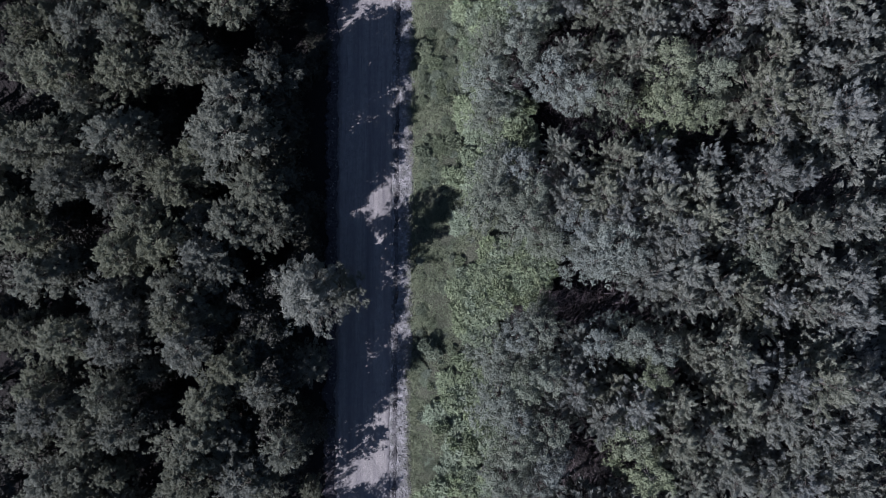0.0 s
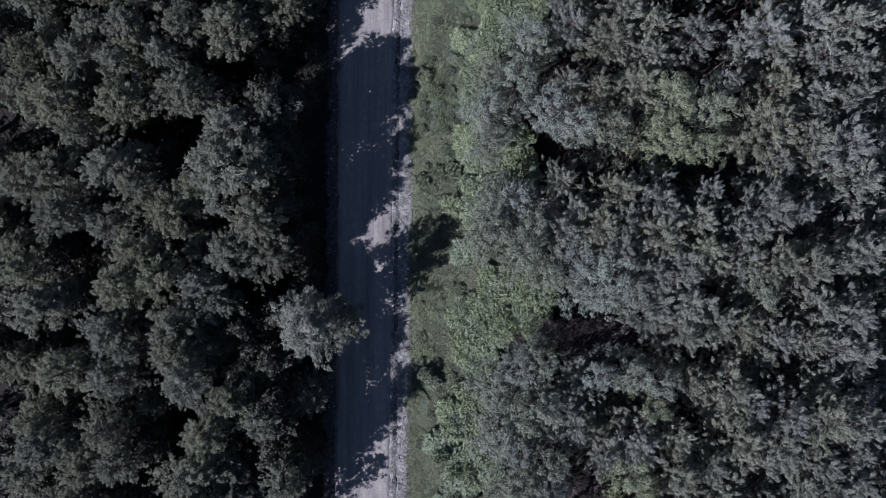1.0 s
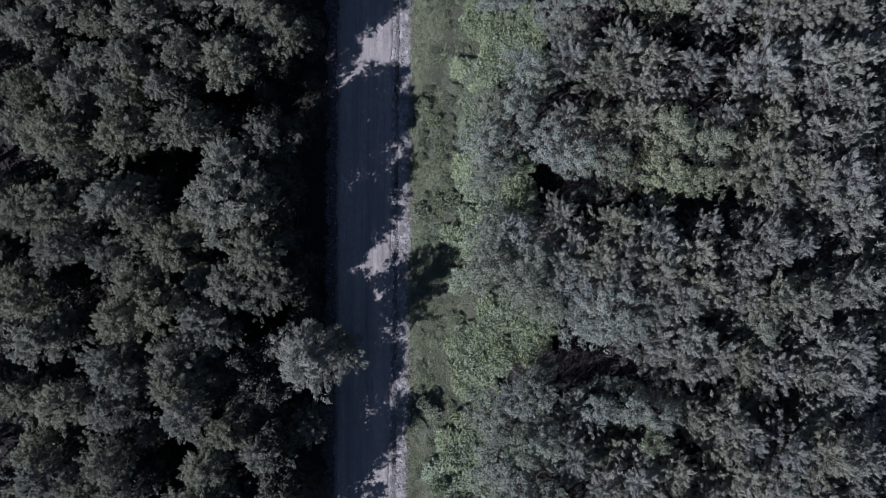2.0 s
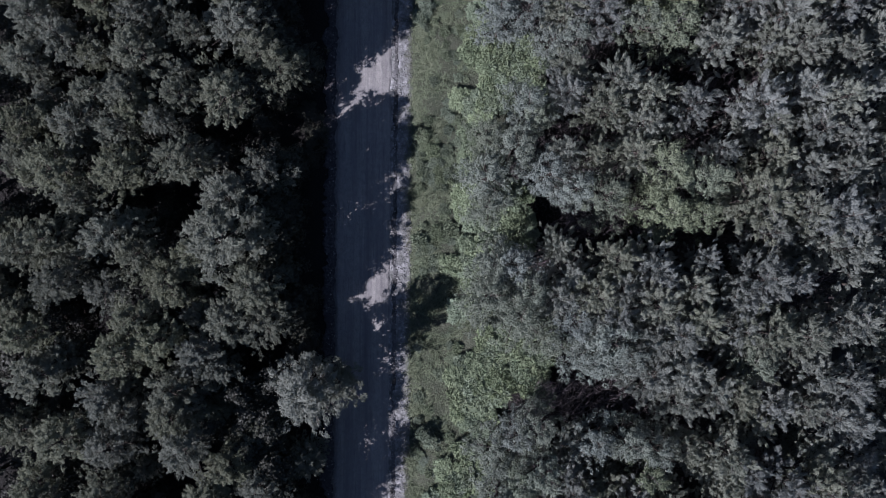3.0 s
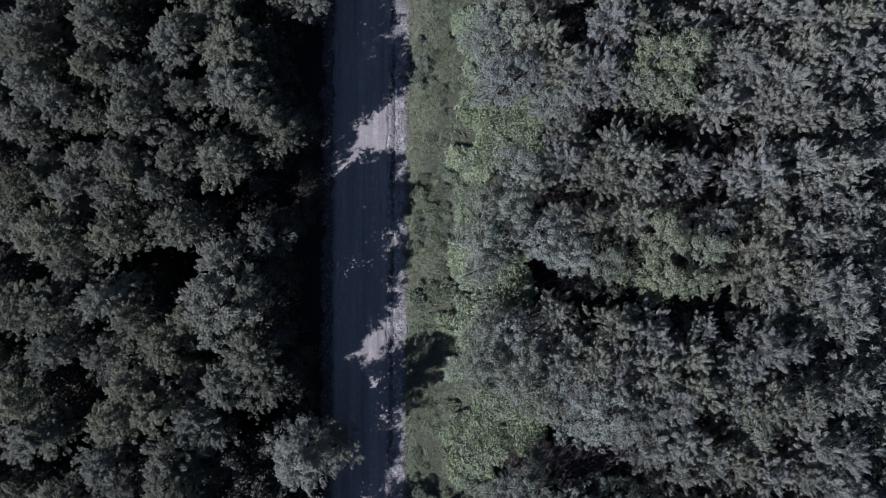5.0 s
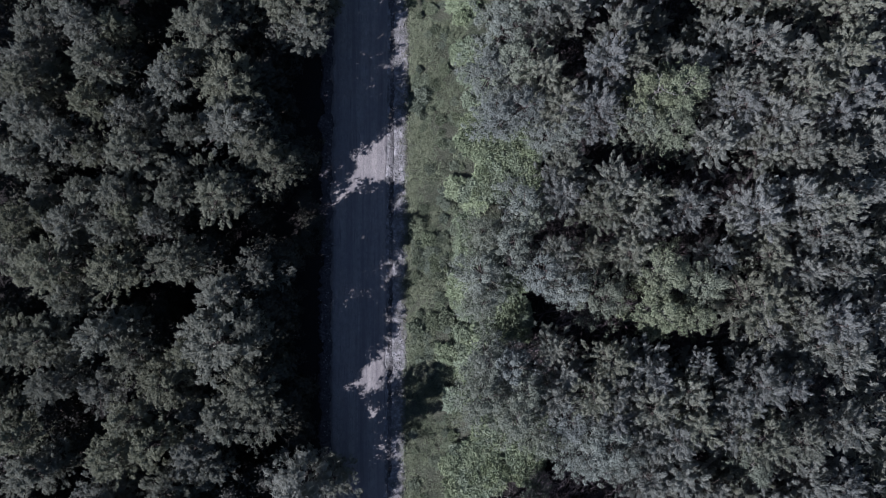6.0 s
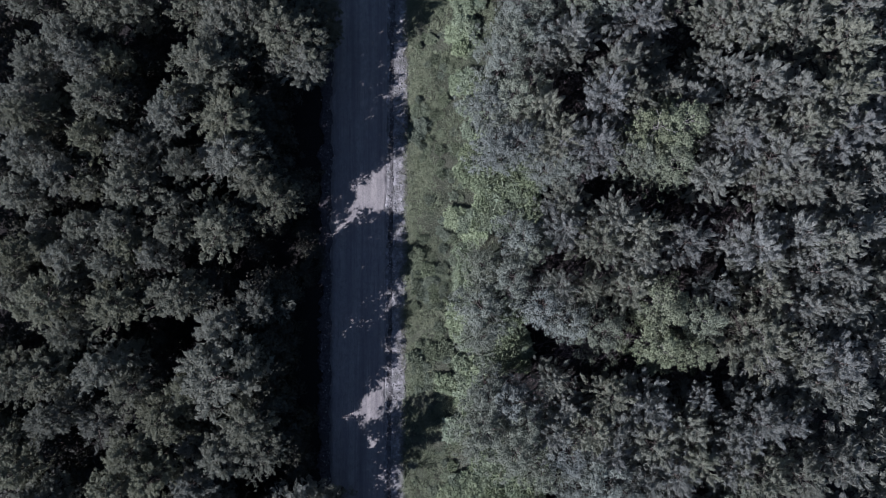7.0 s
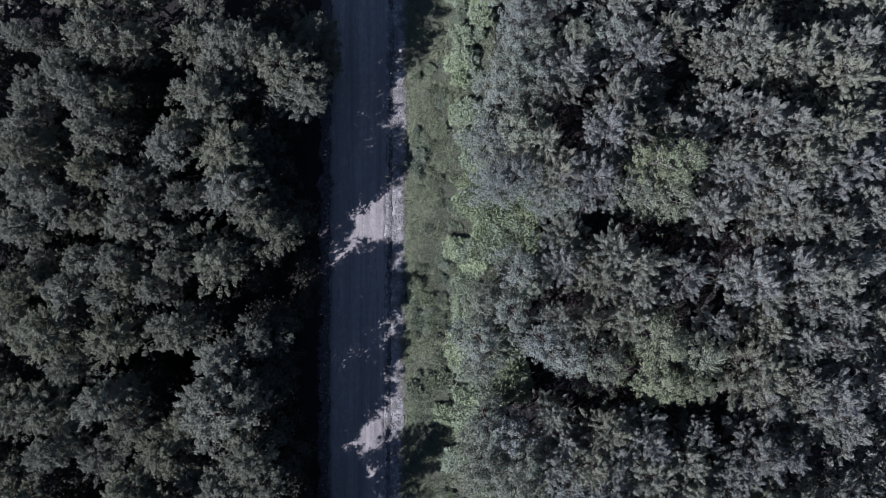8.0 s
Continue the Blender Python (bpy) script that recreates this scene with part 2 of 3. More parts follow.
def leafy_crown(rng, limbs, lumps, count, length, width, leaf, lump=0.5, inner=0.55, long=1.0, up=0.4, apart=0.18, ruffle=0.3, firm=0.5, least=0.5):
    """Foliage gathered in cushions round the limbs' outer ends; long draws each cushion out along its twig, ruffle lifts the needles off it."""
    ends, ways = [], []
    for foot, tip in limbs:
        along = tip - foot
        out = Vector((along.x, along.y, 0)).normalized()
        side = Vector((-out.y, out.x, 0))
        for _ in range(lumps):
            s = 1 - inner * rng.random() ** 1.5
            off = rng.normal(0, apart * (0.4 + along.length * (1.3 - s)))
            ends.append(tuple(foot + along * s + side * off + Vector((0, 0, rng.normal(0, 0.12)))))
            ways.append(tuple(out + side * (1.2 * off + rng.normal(0, 0.25)) + Vector((0, 0, up + rng.normal(0, 0.2)))))
    ends, ways = np.array(ends), unit(np.array(ways))
    size = lump * rng.uniform(least, 1.25, len(ends))
    pick = rng.choice(len(ends), count, p=size ** 1.7 / (size ** 1.7).sum())
    way = unit(rng.normal(size=(count, 3)) + np.array((0, 0, 0.45)) + 0.35 * ways[pick])
    ball = way * (size[pick] * rng.uniform(0.62, 1.0, count))[:, None] * np.array((1, 1, 0.8))
    drawn = (ball * ways[pick]).sum(1, keepdims=True) * ways[pick]
    base = ends[pick] + ball + drawn * (long - 1)
    over = rng.normal(size=(count, 3)) + ways[pick] * (long - 1) * 1.6
    over -= (over * way).sum(1, keepdims=True) * way
    lie = unit(over) + way * rng.normal(0.4 * ruffle, ruffle, (count, 1))
    crown_out = unit((ends - np.array((0, 0, TREE_H * 0.6))) * np.array((1, 1, 0.8)))
    face = way * firm + crown_out[pick] * 0.8 + np.array((0, 0, 0.55)) + rng.normal(0, 0.42, (count, 3))
    v, f = blades(rng, base, lie, face, rng.uniform(0.7, 1.3, count) * length, width)
    return mesh_of("crown", v.tolist(), f.tolist(), leaf)


def pine_tree(seed, full=1.0):
    rng = np.random.default_rng(seed)
    limbs = limbs_of(rng, 38, 0.66, 2.1, 0.9, 0.45, 0.6) + limbs_of(rng, 14, 0.4, 9, 0.66, 0.5, 0.6, 0.66)
    return trunk_mesh(rng, limbs, PINE_BARK, 0.15), leafy_crown(rng, limbs, 7, round(10500 * full), 0.19 / full ** 0.3, 0.09 / full ** 0.6, PINE_LEAF, 0.185, 0.6, 2.3, 0.6, 0.28, 0.26, 0.2, 0.5)


def young_pine_tree(seed, full=1.0):
    rng = np.random.default_rng(seed)
    limbs = limbs_of(rng, 36, 0.6, 1.9, 1.05, 0.6, 0.62) + limbs_of(rng, 10, 0.38, 9, 0.7, 0.7, 0.6, 0.6)
    return trunk_mesh(rng, limbs, PINE_BARK, 0.11), leafy_crown(rng, limbs, 4, round(11500 * full), 0.22 / full ** 0.3, 0.08 / full ** 0.6, YOUNG_LEAF, 0.175, 0.75, 3.0, 0.8, 0.38, 0.26, 0.3, 0.6)


def roadside_pine_tree(seed, full=1.0):
    """A full pine with long sprays, standing clear of the wood."""
    rng = np.random.default_rng(seed)
    limbs = limbs_of(rng, 64, 0.3, 2.2, 1.0, 0.6, 0.6)
    return trunk_mesh(rng, limbs, PINE_BARK, 0.14), leafy_crown(rng, limbs, 4, round(13000 * full), 0.22, 0.085, YOUNG_LEAF, 0.24, 0.7, 2.3, 0.6, 0.3, 0.25, 0.5, 0.7)


def willow_tree(seed, full=1.0):
    rng = np.random.default_rng(seed)
    limbs = limbs_of(rng, 34, 0.45, 2.4, 1.04, 0.9)
    return trunk_mesh(rng, limbs, PINE_BARK, 0.1), leafy_crown(rng, limbs, 8, round(7400 * full), 0.16, 0.08, WILLOW_LEAF, 0.26, 0.6, 1.6, 0.5, 0.26, 0.4, 0.4)


def birch_tree(seed, full=1.0):
    rng = np.random.default_rng(seed)
    limbs = limbs_of(rng, 30, 0.4, 2.0, 1.0, 0.8)
    return trunk_mesh(rng, limbs, BIRCH_BARK, 0.1), leafy_crown(rng, limbs, 7, round(7400 * full), 0.158, 0.08, BIRCH_LEAF, 0.28, 0.6, 1.8, 0.5, 0.28, 0.4, 0.4)


def umbra_tree(seed, full=1.0):
    """A low underwood tree leaved down to the ground, added to block the sun."""
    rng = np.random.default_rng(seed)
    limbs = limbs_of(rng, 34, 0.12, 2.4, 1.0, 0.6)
    return trunk_mesh(rng, limbs, PINE_BARK, 0.1), leafy_crown(rng, limbs, 4, 1900, 0.3, 0.21, SHADE_DARK_LEAF, 0.6)


KINDS = {
    "hazel": (umbra_tree, 4, "near-black leafy underwood tree added to deepen the shade", "underwood"),
    "pine": (pine_tree, 7, "broad dark green pine with tufted crown", "pines along the road"),
    "roadside_pine": (roadside_pine_tree, 2, "grey-green pine leaning out over the road", "pines along the road"),
    "young_pine": (young_pine_tree, 8, "slender grey-green pine in a dense plantation", "plantation pines"),
    "willow": (willow_tree, 5, "fine-leaved blue-grey willow at the wood's edge", "willows"),
    "birch": (birch_tree, 4, "yellowish green birch with soft round crown", "birches"),
}
built = {kind: [maker(100 * i + len(kind)) for i in range(count)] for kind, (maker, count, _, _) in KINDS.items()}
thinner = {kind: [KINDS[kind][0](900 + 100 * i, 0.3) for i in range(3)] for kind in ("pine", "young_pine")}
planted = []
plant_rng = random.Random(5)


def dead_limb_mesh(seed):
    """A bare, forked, bleached limb."""
    rng = random.Random(seed)
    verts, faces = [], []
    tip = Vector((rng.uniform(1.1, 1.7), rng.uniform(-0.35, 0.35), 0.6))
    bend = tip * 0.5 + Vector((0, rng.uniform(-0.15, 0.15), 0.1))
    tube([Vector((0, 0, 0)), bend, tip], (0.02, 0.015, 0.007), 5, verts, faces)
    for k in range(3):
        at = bend.lerp(tip, rng.uniform(0, 0.7))
        tube([at, at + Vector((rng.uniform(0.2, 0.7), rng.choice((-1, 1)) * rng.uniform(0.25, 0.55), rng.uniform(0, 0.25)))], (0.012, 0.006), 4, verts, faces)
    return mesh_of("dead_limb", verts, faces, DEAD_WOOD)


dead_limbs = [dead_limb_mesh(i) for i in range(4)]
# trees whose bare limbs stand out of the crown
BARE = ((22.6, 5.2), (22.8, 11.1), (28.8, 2.3), (16.0, 25.7), (22.2, 24.5), (27.4, 30.6), (20.9, -11.1), (26.2, -9.3), (26.9, 15.7), (13.4, -11.4))


def plant(kind, x, y, h, r, thin=False):
    """A tree of this height and crown radius."""
    _, count, label, group = KINDS[kind]
    trunk, crown = plant_rng.choice(thinner[kind] if thin else built[kind])
    tree = new(kind + "_tree")
    tagged(tree, label, "tree", group)
    stem = part("trunk", trunk, tree)
    part("crown", crown, tree)
    wide = r / TREE_R
    tree.matrix_basis = pose(x, y, 0, 0, 0, plant_rng.uniform(0, 360)) @ Matrix.Diagonal((wide, wide, h / TREE_H, 1))
    planted.append((x, y, r))
    if any(math.hypot(x - a, y - b) < 0.9 for a, b in BARE):
        for k in range(3):
            limb = part("dead_limb", dead_limbs[plant_rng.randrange(4)], stem, "bare bleached limb")
            long = 0.8 if k == 0 else 0.55
            limb.matrix_basis = pose(0, 0, TREE_H * plant_rng.uniform(0.88, 0.96), 0, 0, plant_rng.uniform(0, 360)) @ Matrix.Diagonal((long, long, long, 1))


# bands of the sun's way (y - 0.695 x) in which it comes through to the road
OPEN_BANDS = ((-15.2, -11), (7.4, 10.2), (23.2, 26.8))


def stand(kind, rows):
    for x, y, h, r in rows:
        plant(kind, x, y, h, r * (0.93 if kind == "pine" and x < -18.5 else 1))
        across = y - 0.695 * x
        # near-black underplanting, added to stop sun passing below the pine crowns
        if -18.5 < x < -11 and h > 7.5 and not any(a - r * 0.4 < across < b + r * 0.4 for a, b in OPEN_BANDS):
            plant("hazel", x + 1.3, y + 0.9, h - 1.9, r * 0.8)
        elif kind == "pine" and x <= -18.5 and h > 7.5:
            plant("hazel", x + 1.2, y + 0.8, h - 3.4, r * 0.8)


# x, y, height, crown radius
stand("roadside_pine", [(-10.2, -3.4, 10.4, 2.6)])
stand("pine", [(-10.4, -19, 5, 1.1), (-13.4, -17.5, 8.5, 1.6), (-14.9, -17.2, 9.3, 2.2), (-29.4, -17.1, 9.5, 1.8), (-19, -17, 10.1, 2.2), (-24.7, -16.8, 9, 1.5), (-27.2, -16.6, 9.7, 2), (-11.7, -14.9, 9.7, 1.7), (-15.9, -14.6, 8, 1.8), (-18.5, -14.5, 9.8, 2.4), (-31.3, -14.3, 9.1, 1.7), (-26.6, -14, 9.6, 2), (-11.7, -13.6, 4.7, 1.2), (-23.6, -13.2, 10.4, 2), (-29.6, -12.2, 9.9, 2.2), (-27.6, -12.1, 9.1, 1.3), (-17.5, -11.4, 9.7, 2), (-24.5, -10.7, 10.7, 1.9), (-13.5, -10.5, 9, 1.8), (-30.1, -10.2, 9.4, 1.8), (-22.2, -9.2, 7.9, 1.2), (-10.4, -9.1, 6, 1.8), (-15.9, -9, 9.3, 2.2), (-14.6, -7.8, 7.3, 1.8)])
stand("pine", [(-24.5, -7.3, 9.8, 2.1), (-18.8, -7.2, 10.7, 2.2), (-28, -6.8, 10, 2.2), (-31.6, -6.3, 7.9, 1.9), (-13.5, -6.1, 6.7, 1.5), (-19.7, -5.2, 10.4, 2), (-17.4, -5.1, 6.5, 1.7), (-23.1, -4.9, 9.9, 1.9), (-18.7, -4.3, 8.8, 1.5), (-24.6, -3.6, 10.3, 2.1), (-19.7, -3.2, 10.5, 2), (-7.8, -3, 6.3, 1.7), (-23.1, -2.5, 8.1, 1.3), (-30.1, -2, 9.2, 2.4), (-16.6, -1.6, 9.1, 1.6), (-28.6, -1.2, 8.1, 1.7), (-23.5, -0.4, 10.9, 2.1), (-17.9, -0.4, 9.9, 2), (-20.6, 0.4, 10.8, 2.1), (-30.7, 0.8, 10.2, 1.8), (-13.1, 1.9, 8.2, 2), (-15.8, 2, 9.6, 2)])
stand("pine", [(-22.4, 2, 10.4, 2), (-18.3, 2.5, 8.1, 1.5), (-25, 4.1, 9, 1.8), (-13.8, 4.4, 10.3, 2.2), (-28, 4.8, 10.3, 2), (-19.8, 4.8, 10.2, 2.4), (-27.9, 6.7, 7.7, 1.3), (-22.4, 6.8, 10, 1.9), (-18.1, 6.9, 10.1, 1.5), (-30.8, 7.2, 10, 1.8), (-15.7, 8, 11.5, 3.1), (-28.7, 8, 10.1, 2.1), (-24.4, 8.4, 10.4, 2.1), (-22.7, 9.2, 9.1, 1.6), (-26.8, 10.9, 9.9, 1.8), (-15.7, 11.3, 9.9, 2), (-13, 13, 8.8, 1.8), (-23.5, 13.1, 10.5, 2.2), (-28.6, 13.3, 10, 2.4), (-18.9, 13.7, 10.5, 2.3), (-26.9, 14.9, 9, 1.2), (-23.9, 16.1, 10.1, 1.5), (-26.9, 16.6, 9.8, 1.8)])
stand("pine", [(-30.8, 16.7, 9.9, 1.5), (-20.6, 16.7, 9.9, 1.5), (-29.2, 17.3, 8.9, 1.4), (-22.4, 17.3, 9.9, 1.5), (-19, 18.4, 11, 1.5), (-15.9, 18.7, 10.3, 2.2), (-23.2, 18.8, 10.1, 2), (-25.9, 18.8, 9.5, 1.7), (-29.8, 18.8, 7.7, 1.3), (-11.9, 20.9, 9.2, 1.9), (-19.4, 20.6, 8.5, 1.4), (-30.5, 21.2, 9.5, 1.7), (-22.3, 21.6, 10.3, 2.4), (-26, 21.9, 8.7, 1.2), (-13.4, 22.2, 9.3, 2), (-27.7, 22.8, 9.9, 2), (-18.4, 23.4, 10.1, 1.4), (-15.1, 24.1, 10, 2.3), (-29.9, 24.4, 10.1, 2), (-20.8, 24.9, 8.7, 1.5), (-22.4, 24.7, 9.9, 1.8), (-25.2, 25.3, 10.4, 1.8), (-29.5, 26.7, 10.9, 1.8)])
stand("pine", [(-15.1, 26.8, 10.2, 2.6), (-19.1, 27, 11.2, 1.9), (-28.1, 27.5, 9.3, 1.5), (-24.2, 28, 11.3, 2.1), (-29.8, 28.6, 10, 1.8), (-18.5, 28.7, 9.5, 1.4), (-16.5, 30.5, 11.1, 2.4), (-25.5, 30.8, 11.1, 1.9), (-29.4, 30.9, 9.8, 2), (-23.5, 31, 9.5, 1.5), (-9.8, 31.1, 8.7, 1.9), (-27.2, 32.7, 10.3, 1.5), (-15.6, 33, 9.7, 2), (-11.2, 33, 10.4, 2.7), (-13.4, 34.2, 10.8, 1.9), (-8.6, 34.2, 6.5, 1.5), (-22.1, 34.9, 9.5, 1.7), (-15.5, 34.9, 10, 1.9), (-24.7, 35.1, 10.5, 2.5), (-17.9, 35.1, 9.3, 1.7), (-30.6, 35.5, 9.3, 1.3), (-8.9, 36.1, 7.5, 2)])
stand("young_pine", [(18, -17, 11, 1.5), (23.6, -17, 11, 1.5), (25.8, -16.9, 11.3, 1.9), (29.2, -16.8, 11.5, 1.7), (20.8, -16.6, 11, 1.8), (23, -15.6, 10.5, 1.3), (20.1, -15.1, 10.8, 2), (27.7, -14.9, 11.5, 1.9), (25.6, -14.7, 10.9, 2.2), (29.3, -14, 12, 1.5), (23.8, -13.8, 9.5, 1.5), (16.6, -13.6, 12, 2), (19.1, -13, 11.3, 1.5), (26.8, -12.9, 11.7, 1.7), (11.9, -12.4, 10.5, 1.9), (29.4, -12.2, 11, 1.5), (23.8, -11.6, 12.3, 1.9), (14, -11.4, 11.4, 1.9), (20.9, -11.1, 12.6, 2.1), (16.7, -11, 11.3, 1.7), (10.9, -10.6, 8.9, 1.3), (9.6, -10.5, 10.1, 1.8), (12.5, -10.2, 9, 1.5)])
stand("young_pine", [(29.1, -9.9, 13, 1.7), (20.2, -9.4, 11.5, 1.5), (26.3, -9.3, 14, 2), (24.1, -9.1, 13, 1.9), (9.4, -9.1, 8.5, 1.3), (19.3, -8.9, 9.5, 1.4), (21.7, -8.6, 12, 1.7), (30.4, -8, 10, 1.6), (10.1, -7.5, 8.7, 1.5), (20.4, -7.4, 12.2, 2.1), (26.9, -7.1, 11.5, 1.5), (17.5, -7, 11.5, 1.4), (23.2, -5.6, 10, 1.5), (29, -5, 12.5, 1.7), (26, -4, 11.7, 1.5), (27.9, -4.6, 11.7, 1.6), (23.8, -4, 11.3, 1.7), (17.2, -3.6, 11.3, 1.9), (21.6, -3.2, 11, 1.9), (19.5, -2.8, 11.3, 2), (26.8, -1.9, 12, 1.8), (28.7, -2.3, 12.5, 1.9), (15.4, -1.9, 10.7, 2.3)])
stand("young_pine", [(17.3, -1.4, 11.9, 2), (15.3, 0.8, 10.9, 1.7), (17.1, 1.1, 11.5, 2), (25.7, 1.1, 12.9, 1.7), (22.8, 1.4, 14.3, 1.9), (21.4, 1.5, 11.5, 1.9), (28.7, 2.2, 13.1, 2.1), (18.6, 2.3, 11.8, 2), (12.9, 2.3, 10.9, 1.7), (15.5, 3.1, 11.6, 2.1), (21.9, 3.5, 12.1, 1.6), (8.7, 3.7, 9.9, 1.6), (11.4, 3.9, 10.8, 1.9), (20.7, 3.9, 11.4, 1.7), (13.3, 4.3, 11, 1.7), (18.1, 4.5, 11.8, 1.6), (24.8, 4.9, 12.5, 1.5), (22.5, 5.2, 13.3, 2.1), (9.7, 5.2, 9.1, 1.8), (16.1, 5.2, 10.9, 1.5), (15.2, 5.9, 11.2, 2), (19, 6.5, 11.6, 1.1), (12.8, 6.5, 11.2, 1.7)])
stand("young_pine", [(25.7, 6.1, 11, 1.3), (29, 7.2, 12.5, 1.9), (8.7, 7.5, 10, 1.4), (27.1, 7.8, 11.8, 2.1), (24, 8.4, 10.8, 1.9), (27.3, 9.5, 14.7, 1.9), (25.9, 9.9, 12.5, 1.7), (22.7, 10.9, 12.7, 2.6), (28.7, 13, 12.5, 1.7), (26.1, 13.1, 12.1, 1.9), (23.9, 13.9, 11.8, 1.5), (14.2, 14.3, 10.5, 1.8), (20.2, 14.2, 12, 1.2), (11.3, 14.2, 10.2, 1.2), (9.3, 14.4, 10.2, 1.2), (29, 15.3, 12.5, 1.7), (26.7, 15.7, 12.5, 1.9), (15, 16.3, 10.5, 1.8), (23.6, 16.3, 11.7, 2), (22.5, 17.3, 13, 2.1), (12, 17.5, 10.9, 1.9)])
stand("young_pine", [(18.1, 17.6, 11.4, 1.7), (27.4, 17.6, 14.5, 1.6), (15, 18.4, 11.3, 1.7), (25.4, 18.4, 13.1, 2.1), (9.3, 18.7, 10.5, 1.9), (29.7, 18.7, 13, 1.7), (13, 19.1, 11.5, 1.9), (28.9, 20, 9.5, 1.3), (9.9, 20.4, 9.5, 1.7), (28.5, 21, 12.5, 1.7), (25.5, 21.7, 13.1, 1.9), (24.2, 21.9, 10.9, 1.9), (20, 22.2, 11.7, 1.9), (24, 23.7, 13.1, 2), (28.1, 24.2, 12.5, 1.7), (11.4, 24.6, 11.6, 2.1), (21.9, 24.9, 11.8, 2), (9.3, 25.2, 10, 1.9), (25.3, 25.4, 14.3, 1.8), (29.2, 25.5, 13.3, 1.7)])
stand("young_pine", [(22.3, 26.2, 13, 1.3), (13.5, 26.6, 9, 1.4), (20.6, 26.2, 12.6, 1.3), (26.7, 27.3, 13.5, 1.8), (8, 27.5, 10.3, 1.8), (28, 27.9, 14.7, 1.9), (19.2, 28, 10.3, 1.7), (12.5, 28.1, 11.7, 2), (14.2, 28.1, 11.5, 1.7), (25.1, 28.2, 13.1, 1.7), (22.4, 28.7, 14.2, 1.8), (17.1, 29, 9.5, 1.6), (20.9, 29.8, 12.4, 1.5), (13.5, 30.6, 10.7, 1.9), (9.7, 31.5, 10.2, 1.3), (8.1, 31.3, 9.5, 1.3), (20.5, 31.3, 8, 1.5), (16.3, 31.3, 8, 1.7), (28.7, 31.5, 13.5, 2), (23.3, 33.1, 12.9, 1.5), (25.3, 32.6, 13.4, 1.8)])
stand("young_pine", [(10.1, 32.7, 10.4, 1.8), (21.1, 34.2, 10.5, 1.9), (21.8, 33.7, 13.7, 2), (29.2, 33.8, 13.3, 1.8), (15, 34, 10.1, 2.2), (26.7, 34.1, 12.9, 1.7), (17.4, 35.6, 9.9, 1.5)])
stand("willow", [(7, -17.4, 10.3, 1.5), (4.7, -17.1, 10.1, 1.8), (7.8, -15.6, 10.8, 1.8), (5.4, -14.7, 10.7, 2), (7.7, -13.2, 11.4, 1.9), (5.7, -12.7, 10.1, 1.7), (4.3, -11.4, 9.5, 2.2), (7.4, -9.1, 10.9, 1.9), (4.3, -8.6, 7.3, 1.9), (15.5, -7.1, 11.3, 1.8), (5.8, -6.7, 8.6, 1.7), (11.3, -6.7, 11.1, 1.7), (13.6, -6.7, 11.5, 1.9), (7.2, -6.1, 9.9, 1.7), (11, -0.8, 10.5, 1.8), (13.7, -0.4, 11, 1.9), (12.4, 0.4, 11.1, 2.5), (7.9, 0.4, 10.1, 1.5), (10, 1.9, 9.5, 2.4), (5.9, 2.3, 10.7, 2.1), (3.8, 3.8, 10.3, 2.4), (6.7, 4.2, 10.2, 1.8), (5.6, 6, 10.3, 1.9), (4, 6.1, 9.5, 1.8)])
stand("willow", [(3.6, 10.5, 8.1, 1.6), (12.3, 11.3, 10.2, 2.1), (10, 11.7, 10.1, 1.7), (3.5, 12.7, 9.3, 2), (8, 12.9, 10.3, 1.9), (5.7, 15.1, 10.1, 1.9), (3.6, 15.9, 8.1, 1.5), (7.1, 17, 9.9, 1.4), (6.5, 17.9, 10.1, 1.9), (10, 23.2, 10, 1.5), (8.5, 23.3, 7.7, 1.5), (14.5, 23.8, 11.7, 1.9), (4.6, 24.9, 9.1, 2), (6.5, 25.1, 10.1, 1.9), (4.2, 28.1, 9.2, 2), (6.1, 28.4, 10.4, 2.1), (5.1, 31.4, 9.3, 2.1), (6.1, 32.7, 10.4, 1.8), (8.1, 32.8, 10.1, 1.5), (7.7, 35, 9.8, 1.7), (6.2, 35.1, 9.1, 1.6), (12.9, 35.3, 10.1, 1.9), (10.6, 35.3, 9.9, 1.5)])
stand("birch", [(14.7, -16.1, 11.5, 2.4), (13.6, -13.7, 11.5, 2.1), (6.1, -10.1, 10.1, 1.9), (15.1, -9.1, 11.3, 1.6), (22.6, -0.7, 12.1, 2), (18.9, 9.7, 11.5, 1.6), (16.3, 10.1, 11.4, 2.4), (18.9, 12.1, 12.9, 1.9), (16.3, 13.2, 13.1, 2.1), (16.9, 23.4, 11.7, 2.3), (15.5, 25.6, 12.3, 2.4), (17.2, 25.8, 14.1, 2.2)])


def fill(kind, x0, x1, y0, y1, count, low, high):
    """More of the wood round the edges of what is seen, added to cast shade inward."""
    for _ in range(count * 6):
        x, y = plant_rng.uniform(x0, x1), plant_rng.uniform(y0, y1)
        r = plant_rng.uniform(1.7, 2.6)
        shades = x > -24 and any(a - r * 0.5 < y - 0.695 * x < b + r * 0.5 for a, b in OPEN_BANDS) and x < 0
        if count and not shades and all(math.hypot(x - a, y - b) > 0.62 * (r + c) for a, b, c in planted):
            plant(kind, x, y, plant_rng.uniform(low, high), r, True)
            count -= 1


